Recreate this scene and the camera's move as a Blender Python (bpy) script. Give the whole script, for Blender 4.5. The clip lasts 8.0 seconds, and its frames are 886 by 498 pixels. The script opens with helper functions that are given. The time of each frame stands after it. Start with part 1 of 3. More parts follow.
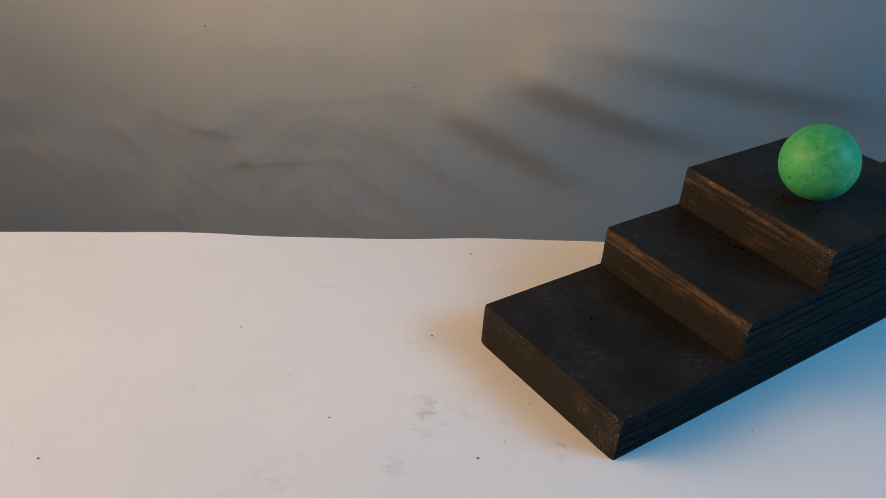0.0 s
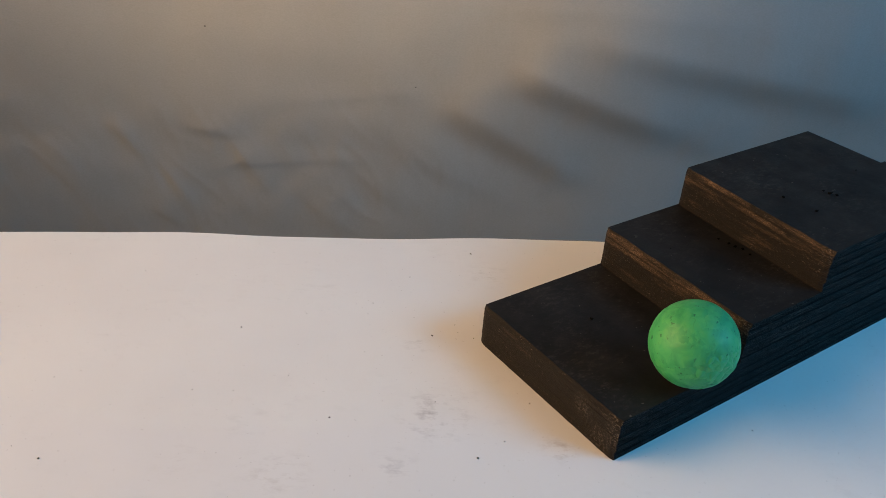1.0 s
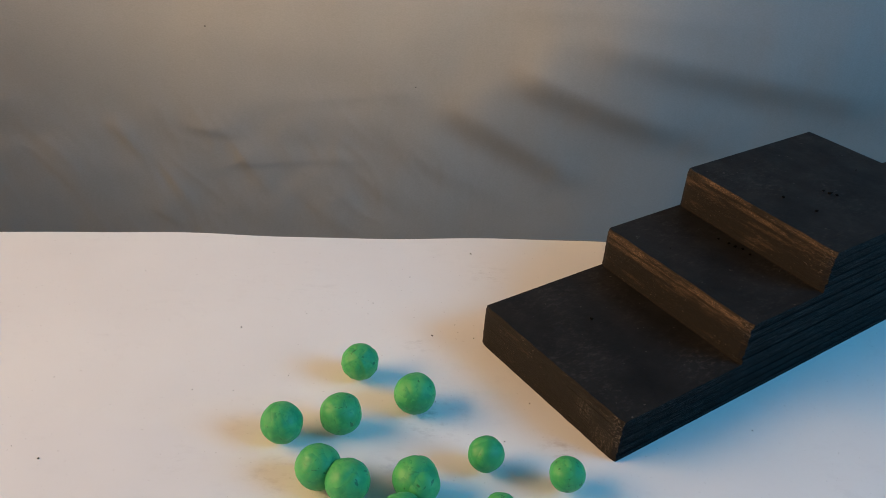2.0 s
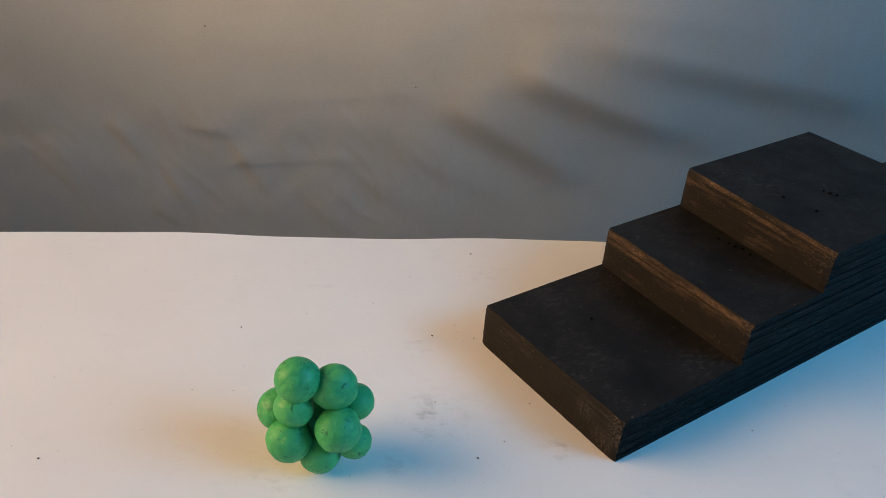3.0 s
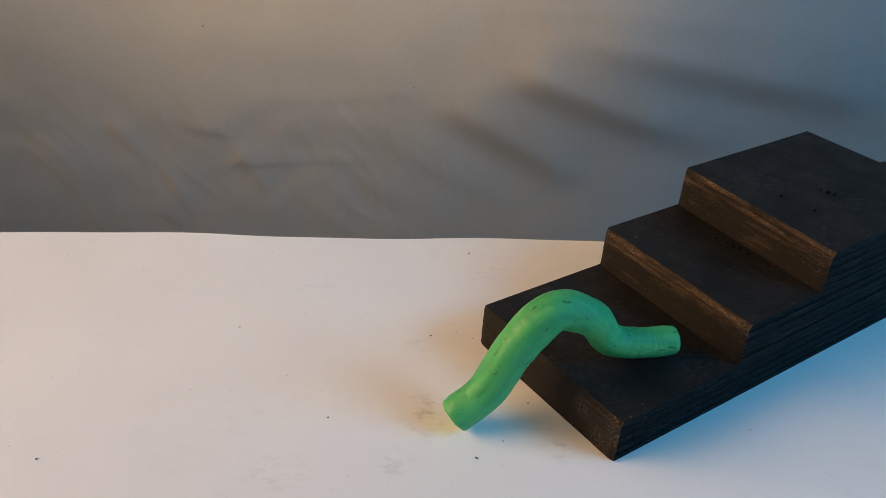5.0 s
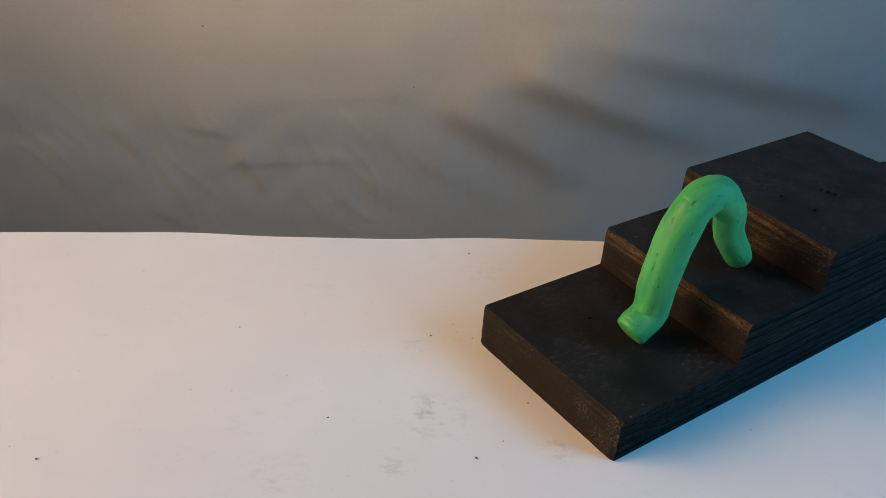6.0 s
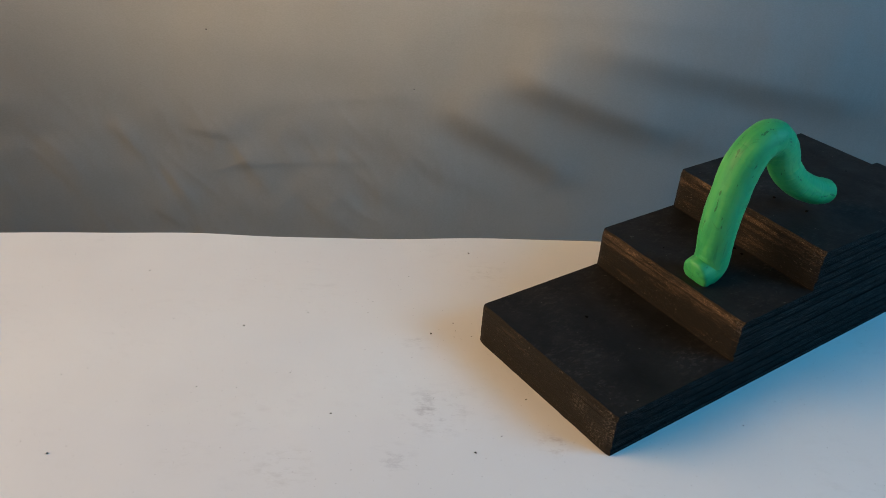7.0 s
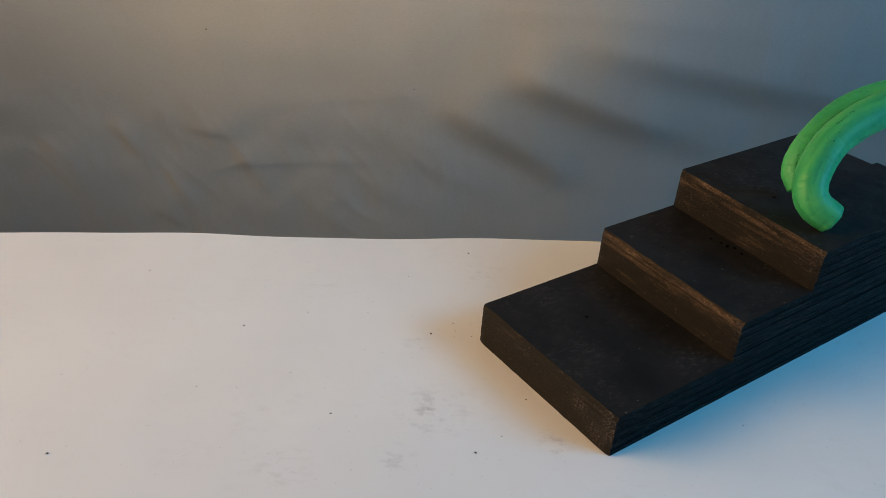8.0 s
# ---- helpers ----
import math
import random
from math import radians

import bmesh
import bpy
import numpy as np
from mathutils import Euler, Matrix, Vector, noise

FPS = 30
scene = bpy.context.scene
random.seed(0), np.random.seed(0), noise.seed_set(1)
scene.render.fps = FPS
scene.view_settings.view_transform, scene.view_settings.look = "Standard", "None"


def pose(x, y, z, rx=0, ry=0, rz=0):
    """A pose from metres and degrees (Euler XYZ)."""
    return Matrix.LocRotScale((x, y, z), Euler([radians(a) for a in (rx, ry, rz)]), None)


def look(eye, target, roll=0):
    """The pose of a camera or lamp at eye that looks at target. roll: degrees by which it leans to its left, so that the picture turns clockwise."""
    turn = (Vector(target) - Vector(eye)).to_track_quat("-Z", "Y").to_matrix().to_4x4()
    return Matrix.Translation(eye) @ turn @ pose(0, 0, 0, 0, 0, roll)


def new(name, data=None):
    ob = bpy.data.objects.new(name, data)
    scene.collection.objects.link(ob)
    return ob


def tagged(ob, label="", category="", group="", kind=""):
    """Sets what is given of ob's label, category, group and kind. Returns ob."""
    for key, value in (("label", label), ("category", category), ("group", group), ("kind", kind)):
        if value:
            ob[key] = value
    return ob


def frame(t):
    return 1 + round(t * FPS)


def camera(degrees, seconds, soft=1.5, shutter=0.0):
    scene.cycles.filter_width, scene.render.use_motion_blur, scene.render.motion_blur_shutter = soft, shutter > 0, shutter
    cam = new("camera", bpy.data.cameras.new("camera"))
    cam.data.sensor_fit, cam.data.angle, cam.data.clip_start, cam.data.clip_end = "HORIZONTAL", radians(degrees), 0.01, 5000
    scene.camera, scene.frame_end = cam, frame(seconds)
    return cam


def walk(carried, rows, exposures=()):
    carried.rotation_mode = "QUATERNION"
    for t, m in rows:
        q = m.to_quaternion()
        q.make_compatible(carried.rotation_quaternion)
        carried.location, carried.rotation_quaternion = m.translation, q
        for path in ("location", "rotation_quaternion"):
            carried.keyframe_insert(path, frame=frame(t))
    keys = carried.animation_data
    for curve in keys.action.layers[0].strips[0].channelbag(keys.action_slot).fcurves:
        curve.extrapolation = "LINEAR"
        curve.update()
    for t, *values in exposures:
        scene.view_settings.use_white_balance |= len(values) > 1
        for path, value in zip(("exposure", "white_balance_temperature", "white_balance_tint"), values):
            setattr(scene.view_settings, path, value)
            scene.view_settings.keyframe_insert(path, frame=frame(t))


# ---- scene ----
cam = camera(54.6, 8.0, soft=0.55)
EYE, HEADING = Vector((-0.0749, -0.2507, 0.249)), Vector((0.0, 0.8514, -0.5245))
AIM = EYE + HEADING
NUDGED = AIM + Vector((0.00197, 0.0, -0.0001))
BACK = EYE - HEADING * 0.0088
walk(cam, [(0.0, look(EYE, AIM, 4.3)), (4.3, look(EYE, AIM, 4.3)), (4.4, look(EYE, NUDGED, 4.3)), (6.2, look(EYE, NUDGED, 4.3)),
           (6.3, look(BACK, NUDGED - HEADING * 0.0088, 4.3)), (8.0, look(BACK, NUDGED - HEADING * 0.0088, 4.3))],
     exposures=((0.0, 0.0, 6500, 10), (6.2, 0.0, 6500, 10), (6.3, -0.11, 6300, 5), (8.0, -0.11, 6300, 5)))

# ---- light: a bluish window to one side, a warm lamp on the other, a second warm lamp turned to the backdrop
world = bpy.data.worlds.new("room_dim")
world.use_nodes = True
sky = world.node_tree.nodes.new("ShaderNodeTexSky")
sky.sky_type, sky.sun_disc, sky.sun_elevation, sky.sun_rotation = "NISHITA", False, radians(30), radians(120)
world.node_tree.links.new(sky.outputs[0], world.node_tree.nodes["Background"].inputs[0])
world.node_tree.nodes["Background"].inputs[1].default_value = 0.08
scene.world = world


def area(name, eye, target, wide, high, power, colour):
    data = bpy.data.lights.new(name, "AREA")
    data.shape, data.size, data.size_y, data.energy, data.color = "RECTANGLE", wide, high, power, colour
    ob = new(name, data)
    ob.matrix_world = look(eye, target)
    return ob


area("window_daylight", (2.36, -0.52, 1.42), (0.0, 0.10, 0.0), 1.5, 1.2, 57.0, (0.08, 0.52, 1.0))
lamp = area("warm_lamp", (-1.08, -0.15, 0.50), (-0.05, -0.04, 0.02), 1.05, 0.70, 4.5, (1.0, 0.61, 0.29))
lamp.data.spread = radians(74)
spot = area("backdrop_lamp", (-0.20, 0.05, 0.48), (-0.19, 0.40, 0.16), 0.34, 0.14, 0.66, (1.0, 0.65, 0.33))
spot.data.spread = radians(62)

# ---- materials


def material(name, colour, rough=0.6, metal=0.0):
    m = bpy.data.materials.new(name)
    m.use_nodes = True
    b = m.node_tree.nodes["Principled BSDF"]
    b.inputs["Base Color"].default_value = (*colour, 1)
    b.inputs["Roughness"].default_value, b.inputs["Metallic"].default_value = rough, metal
    return m


def node(m, kind, **sets):
    n = m.node_tree.nodes.new(kind)
    for key, value in sets.items():
        n.inputs[key.replace("_", " ")].default_value = value
    return n


def link(m, a, b):
    m.node_tree.links.new(a, b)


def coords(m, scale=(1, 1, 1), kind="Object"):
    tex, mp = m.node_tree.nodes.new("ShaderNodeTexCoord"), m.node_tree.nodes.new("ShaderNodeMapping")
    mp.inputs["Scale"].default_value = scale
    link(m, tex.outputs[kind], mp.inputs[0])
    return mp.outputs[0]


def noisy(m, vec, scale, detail=4.0, rough=0.55):
    n = node(m, "ShaderNodeTexNoise", Scale=scale, Detail=detail, Roughness=rough)
    link(m, vec, n.inputs["Vector"])
    return n.outputs["Fac"]


def ramp(m, fac, *stops):
    r = m.node_tree.nodes.new("ShaderNodeValToRGB")
    while len(r.color_ramp.elements) < len(stops):
        r.color_ramp.elements.new(0.5)
    for e, (p, c) in zip(r.color_ramp.elements, stops):
        e.position, e.color = p, (*c, 1) if isinstance(c, tuple) else (c, c, c, 1)
    link(m, fac, r.inputs[0])
    return r.outputs[0]


def mix(m, fac, a, b, blend="MIX"):
    n = m.node_tree.nodes.new("ShaderNodeMix")
    n.data_type, n.blend_type = "RGBA", blend
    for value, socket in ((fac, n.inputs[0]), (a, n.inputs[6]), (b, n.inputs[7])):
        if isinstance(value, (int, float)):
            socket.default_value = value
        elif isinstance(value, tuple):
            socket.default_value = (*value, 1)
        else:
            link(m, value, socket)
    return n.outputs[2]


def base(m, socket):
    link(m, socket, m.node_tree.nodes["Principled BSDF"].inputs["Base Color"])


def bump(m, height, strength, distance, under=None):
    b = node(m, "ShaderNodeBump", Strength=strength, Distance=distance)
    link(m, height, b.inputs["Height"])
    if under is not None:
        link(m, under, b.inputs["Normal"])
    link(m, b.outputs[0], m.node_tree.nodes["Principled BSDF"].inputs["Normal"])
    return b.outputs[0]


def math_node(m, op, a, b=0.0):
    n = m.node_tree.nodes.new("ShaderNodeMath")
    n.operation = op
    for value, socket in ((a, n.inputs[0]), (b, n.inputs[1])):
        if isinstance(value, (int, float)):
            socket.default_value = value
        else:
            link(m, value, socket)
    return n.outputs[0]


def paper_material():
    m = material("white_paper", (0.78, 0.76, 0.75), 0.62)
    v = coords(m)
    broad = ramp(m, noisy(m, v, 9, 3), (0.3, (0.76, 0.74, 0.735)), (0.7, (0.82, 0.80, 0.79)))
    # smudges: patches of grey graphite and clay rubbed into the sheet
    smear_v = coords(m, (1.0, 1.9, 1.0))
    where = ramp(m, noisy(m, v, 16, 2), (0.50, 0.0), (0.75, 1.0))
    streak = ramp(m, noisy(m, smear_v, 95, 6, 0.7), (0.52, 0.0), (0.72, 1.0))
    smudge = math_node(m, "MULTIPLY", where, streak)
    c = mix(m, math_node(m, "MULTIPLY", smudge, 0.16), broad, (0.34, 0.31, 0.30))
    # local rubbed marks with a place of their own
    for (x, y, r, colour, amount) in ((-0.073, 0.020, 0.020, (0.38, 0.35, 0.34), 0.6), (-0.088, -0.010, 0.012, (0.40, 0.37, 0.38), 0.45),
                                      (-0.132, -0.018, 0.018, (0.45, 0.41, 0.38), 0.35), (-0.022, 0.006, 0.010, (0.36, 0.25, 0.17), 0.5),
                                      (-0.17, -0.015, 0.014, (0.45, 0.41, 0.38), 0.2), (-0.05, 0.13, 0.016, (0.42, 0.38, 0.35), 0.35), (-0.083, 0.066, 0.010, (0.40, 0.37, 0.36), 0.4)):
        geo = m.node_tree.nodes.new("ShaderNodeTexCoord")
        d = m.node_tree.nodes.new("ShaderNodeVectorMath")
        d.operation = "DISTANCE"
        link(m, geo.outputs["Object"], d.inputs[0])
        d.inputs[1].default_value = (x, y, 0)
        near = ramp(m, math_node(m, "DIVIDE", d.outputs["Value"], r), (0.25, 1.0), (1.0, 0.0))
        rub = ramp(m, noisy(m, smear_v, 110, 6, 0.75), (0.50, 0.0), (0.70, 1.0))
        c = mix(m, math_node(m, "MULTIPLY", math_node(m, "MULTIPLY", near, rub), amount), c, colour)
    # fine specks
    speck = ramp(m, noisy(m, v, 620, 1), (0.735, 0.0), (0.76, 1.0))
    c = mix(m, math_node(m, "MULTIPLY", speck, 0.22), c, (0.25, 0.21, 0.19))
    base(m, c)
    n = bump(m, noisy(m, v, 900, 3), 0.08, 0.0004)
    bump(m, noisy(m, v, 30, 3), 0.25, 0.0012, n)
    return m


def cloth_material():
    m = material("grey_cloth", (0.25, 0.24, 0.23), 0.85)
    v = coords(m)
    c = ramp(m, noisy(m, v, 14, 4), (0.3, (0.232, 0.229, 0.223)), (0.7, (0.262, 0.258, 0.251)))
    threads = noisy(m, coords(m, (1, 1, 3)), 700, 2)
    c = mix(m, 0.2, c, ramp(m, threads, (0.35, 0.19), (0.65, 0.30)))
    # two specks of dark lint
    for place, r in (((-0.2569, 0, 0.0513), 0.0009), ((-0.1044, 0, 0.0126), 0.0007)):
        d = m.node_tree.nodes.new("ShaderNodeVectorMath")
        d.operation = "DISTANCE"
        link(m, coords(m, (1, 0, 1.3)), d.inputs[0])
        d.inputs[1].default_value = (place[0], 0, place[2] * 1.3)
        c = mix(m, ramp(m, math_node(m, "DIVIDE", d.outputs["Value"], r), (0.5, 0.8), (1.0, 0.0)), c, (0.03, 0.03, 0.03))
    base(m, c)
    m.node_tree.nodes["Principled BSDF"].inputs["Sheen Weight"].default_value = 0.15
    n = bump(m, threads, 0.15, 0.0004)
    bump(m, noisy(m, coords(m, (1.3, 1, 0.8)), 26, 4, 0.55), 0.30, 0.003, n)
    return m


def film_material():
    """Matt black painted plywood, dusty and scuffed."""
    m = material("black_paint", (0.012, 0.012, 0.014), 0.55)
    v = coords(m)
    m.node_tree.nodes["Principled BSDF"].inputs["Specular IOR Level"].default_value = 0.16
    tone = ramp(m, noisy(m, v, 45, 4), (0.3, (0.0080, 0.0074, 0.0073)), (0.75, (0.0175, 0.0160, 0.0152)))
    dust = math_node(m, "MULTIPLY", ramp(m, noisy(m, v, 38, 4), (0.42, 0.05), (0.68, 1.0)), ramp(m, noisy(m, coords(m, (1, 1.8, 1)), 240, 6, 0.78), (0.50, 0.0), (0.72, 1.0)))
    c = mix(m, math_node(m, "MULTIPLY", dust, 0.42), tone, (0.12, 0.10, 0.088))
    # pale flecks and dark pin-holes where the paint has flaked
    fleck = ramp(m, noisy(m, v, 420, 2), (0.725, 0.0), (0.745, 1.0))
    c = mix(m, math_node(m, "MULTIPLY", fleck, 0.35), c, (0.22, 0.19, 0.16))
    base(m, c)
    link(m, ramp(m, noisy(m, v, 60, 4), (0.3, 0.45), (0.7, 0.68)), m.node_tree.nodes["Principled BSDF"].inputs["Roughness"])
    n = bump(m, noisy(m, v, 700, 4), 0.20, 0.0004)
    bump(m, noisy(m, v, 55, 3), 0.2, 0.001, n)
    return m


def end_grain_material(name, amount):
    """Sawn plywood edge: brown wood showing through a worn black coat; grain runs along the edge."""
    m = material(name, (0.1, 0.06, 0.035), 0.75)
    m.node_tree.nodes["Principled BSDF"].inputs["Specular IOR Level"].default_value = 0.2
    fine, wide = coords(m, (120, 60, 420)), coords(m, (20, 9, 60))
    fibre = noisy(m, coords(m, (260, 300, 420)), 5, 6, 0.75)
    wood = ramp(m, math_node(m, "ADD", math_node(m, "MULTIPLY", noisy(m, fine, 5, 6, 0.7), 0.36), math_node(m, "MULTIPLY", fibre, 0.64)),
                (0.36, (0.012, 0.009, 0.007)), (0.50, (0.060, 0.039, 0.026)), (0.59, (0.17, 0.110, 0.068)), (0.68, (0.40, 0.27, 0.17)))
    coat = math_node(m, "ADD", math_node(m, "MULTIPLY", noisy(m, wide, 4, 5, 0.65), 0.75), math_node(m, "MULTIPLY", noisy(m, fine, 9, 4, 0.7), 0.35))
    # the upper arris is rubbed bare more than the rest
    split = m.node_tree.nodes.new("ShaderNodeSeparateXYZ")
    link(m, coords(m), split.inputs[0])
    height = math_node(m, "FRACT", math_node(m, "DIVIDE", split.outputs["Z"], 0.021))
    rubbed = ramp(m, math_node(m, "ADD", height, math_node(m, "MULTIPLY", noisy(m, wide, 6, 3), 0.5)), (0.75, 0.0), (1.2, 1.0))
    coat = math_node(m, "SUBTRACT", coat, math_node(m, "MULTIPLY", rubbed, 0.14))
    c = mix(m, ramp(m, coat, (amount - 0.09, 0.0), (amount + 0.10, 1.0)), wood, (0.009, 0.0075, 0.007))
    # glue lines between the plies, wavering
    ply = math_node(m, "MULTIPLY", math_node(m, "ADD", split.outputs["Z"], math_node(m, "MULTIPLY", noisy(m, wide, 5, 2), 0.0016)), 270.0)
    glue = ramp(m, math_node(m, "ABSOLUTE", math_node(m, "SUBTRACT", math_node(m, "FRACT", ply), 0.5)), (0.06, 1.0), (0.24, 0.0))
    c = mix(m, math_node(m, "MULTIPLY", glue, ramp(m, noisy(m, wide, 9, 3), (0.35, 0.25), (0.6, 0.85))), c, (0.0075, 0.0065, 0.006))
    chips = math_node(m, "MULTIPLY", ramp(m, noisy(m, coords(m, (150, 110, 260)), 7, 3), (0.60, 0.0), (0.70, 1.0)), ramp(m, noisy(m, wide, 7, 3), (0.45, 0.15), (0.65, 1.0)))
    c = mix(m, math_node(m, "MULTIPLY", chips, 0.32), c, (0.30, 0.24, 0.185))
    # knocked corner and dents, bare pale wood
    for place, r in (((0.0, 0.0, 0.020), 0.011), ((0.0, 0.0, 0.012), 0.009), ((0.0, 0.021, 0.013), 0.007), ((0.0, 0.010, 0.005), 0.008), ((0.0705, 0.0, 0.041), 0.010), ((0.1195, 0.0, 0.062), 0.010)):
        d = m.node_tree.nodes.new("ShaderNodeVectorMath")
        d.operation = "DISTANCE"
        link(m, coords(m), d.inputs[0])
        d.inputs[1].default_value = place
        near = ramp(m, math_node(m, "DIVIDE", d.outputs["Value"], r), (0.2, 1.0), (1.0, 0.0))
        bare = math_node(m, "MULTIPLY", near, ramp(m, noisy(m, coords(m, (130, 130, 260)), 6, 5, 0.7), (0.53, 0.0), (0.62, 1.0)))
        c = mix(m, math_node(m, "MULTIPLY", bare, 0.42), c, (0.27, 0.225, 0.185))
    base(m, c)
    bump(m, noisy(m, fine, 6, 6, 0.7), 0.5, 0.0008)
    return m


def side_material():
    """Rough black-stained plywood side: torn fibres run along each ply."""
    m = material("rough_black_side", (0.012, 0.012, 0.014), 0.6)
    m.node_tree.nodes["Principled BSDF"].inputs["Specular IOR Level"].default_value = 0.06
    long, short = coords(m, (30, 200, 900)), coords(m, (160, 300, 620))
    torn = math_node(m, "ADD", math_node(m, "MULTIPLY", noisy(m, long, 2, 6, 0.7), 0.65), math_node(m, "MULTIPLY", noisy(m, short, 4, 4, 0.7), 0.35))
    c = ramp(m, torn, (0.43, (0.0018, 0.0017, 0.0017)), (0.52, (0.0058, 0.0052, 0.0050)), (0.61, (0.050, 0.044, 0.040)))
    fleck = ramp(m, noisy(m, short, 7, 2), (0.70, 0.0), (0.74, 1.0))
    base(m, mix(m, math_node(m, "MULTIPLY", fleck, 0.5), c, (0.16, 0.14, 0.12)))
    bump(m, torn, 0.9, 0.0012)
    return m


def clay_material():
    """Green modelling clay, two greens kneaded together; streaks run along the piece's own axis."""
    m = material("green_clay", (0.09, 0.36, 0.11), 0.48)
    v = coords(m)
    kept, mp = m.node_tree.nodes.new("ShaderNodeAttribute"), m.node_tree.nodes.new("ShaderNodeMapping")
    kept.attribute_name = "rest"
    mp.inputs["Scale"].default_value = (1, 1, 0.30)
    link(m, kept.outputs["Vector"], mp.inputs[0])
    along = mp.outputs[0]
    marble = node(m, "ShaderNodeTexNoise", Scale=85.0, Detail=3.0, Roughness=0.5, Distortion=1.6)
    link(m, along, marble.inputs["Vector"])
    c = ramp(m, marble.outputs["Fac"], (0.30, (0.030, 0.280, 0.102)), (0.46, (0.045, 0.338, 0.118)), (0.50, (0.052, 0.358, 0.122)), (0.70, (0.084, 0.41, 0.132)))
    pits = ramp(m, noisy(m, along, 400, 2), (0.675, 0.0), (0.70, 1.0))
    c = mix(m, math_node(m, "MULTIPLY", pits, 0.75), c, (0.012, 0.11, 0.045))
    # fine cracks where folds of clay meet
    line = math_node(m, "ABSOLUTE", math_node(m, "SUBTRACT", noisy(m, along, 70, 2, 0.6), 0.5))
    crack = math_node(m, "MULTIPLY", ramp(m, line, (0.002, 1.0), (0.005, 0.0)), ramp(m, noisy(m, kept.outputs["Vector"], 95, 1), (0.52, 0.0), (0.58, 1.0)))
    c = mix(m, math_node(m, "MULTIPLY", crack, 0.3), c, (0.010, 0.10, 0.04))
    thin = m.node_tree.nodes.new("ShaderNodeMapping")
    thin.inputs["Scale"].default_value = (1, 1, 0.10)
    link(m, kept.outputs["Vector"], thin.inputs[0])
    streak = math_node(m, "MULTIPLY", ramp(m, noisy(m, thin.outputs[0], 330, 3, 0.6), (0.60, 0.0), (0.68, 1.0)), ramp(m, noisy(m, kept.outputs["Vector"], 60, 2), (0.45, 0.0), (0.6, 1.0)))
    c = mix(m, math_node(m, "MULTIPLY", streak, 0.8), c, (0.014, 0.15, 0.065))
    base(m, c)
    p = m.node_tree.nodes["Principled BSDF"]
    p.inputs["Specular IOR Level"].default_value = 0.32
    p.inputs["Subsurface Weight"].default_value = 0.12
    p.inputs["Subsurface Radius"].default_value = (0.001, 0.003, 0.001)
    p.inputs["Subsurface Scale"].default_value = 0.6
    link(m, ramp(m, noisy(m, v, 160, 3), (0.3, 0.38), (0.7, 0.6)), p.inputs["Roughness"])
    n = bump(m, noisy(m, v, 900, 3), 0.12, 0.0003)
    bump(m, noisy(m, along, 210, 3), 0.35, 0.0007, n)
    return m


def plaster_material(name, colour):
    m = material(name, colour, 0.85)
    v = coords(m)
    base(m, ramp(m, noisy(m, v, 3, 4), (0.3, tuple(c * 0.93 for c in colour)), (0.7, colour)))
    bump(m, noisy(m, v, 120, 4), 0.15, 0.002)
    return m


PAPER, CLOTH, FILM, CLAY = paper_material(), cloth_material(), film_material(), clay_material()
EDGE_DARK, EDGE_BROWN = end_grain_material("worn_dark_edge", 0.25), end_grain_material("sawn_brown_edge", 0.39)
SIDE = side_material()
PLASTER, BOARDS = plaster_material("wall_plaster", (0.48, 0.45, 0.41)), plaster_material("floor_boards", (0.30, 0.22, 0.15))
# blacker than the paint, so the lumps on the steps read as holes
MARK_BLACK = material("dark_step_mark", (0.004, 0.0035, 0.003), 0.9)
DUST = material("grey_crumb", (0.05, 0.042, 0.036), 0.9)
MARK_BLACK.node_tree.nodes["Principled BSDF"].inputs["Specular IOR Level"].default_value = 0.05
WOOD = material("pale_table_wood", (0.42, 0.32, 0.22), 0.6)

# ---- building helpers


def mesh(name, bm, mats, smooth=False):
    me = bpy.data.meshes.new(name)
    bm.normal_update()
    bm.to_mesh(me)
    bm.free()
    for mat in mats if isinstance(mats, (list, tuple)) else [mats]:
        me.materials.append(mat)
    if smooth:
        me.polygons.foreach_set("use_smooth", [True] * len(me.polygons))
    return me


def part(name, bm, mats, parent, label="", smooth=False):
    ob = new(name, mesh(name, bm, mats, smooth))
    ob.parent = parent
    return tagged(ob, label)


def box(x0, x1, y0, y1, z0, z1, bevel=0.0):
    bm = bmesh.new()
    bmesh.ops.create_cube(bm, size=1.0, matrix=Matrix.LocRotScale(((x0 + x1) / 2, (y0 + y1) / 2, (z0 + z1) / 2), None, (x1 - x0, y1 - y0, z1 - z0)))
    if bevel:
        bmesh.ops.bevel(bm, geom=bm.edges[:], offset=bevel, segments=2, affect="EDGES", profile=0.6)
    return bm


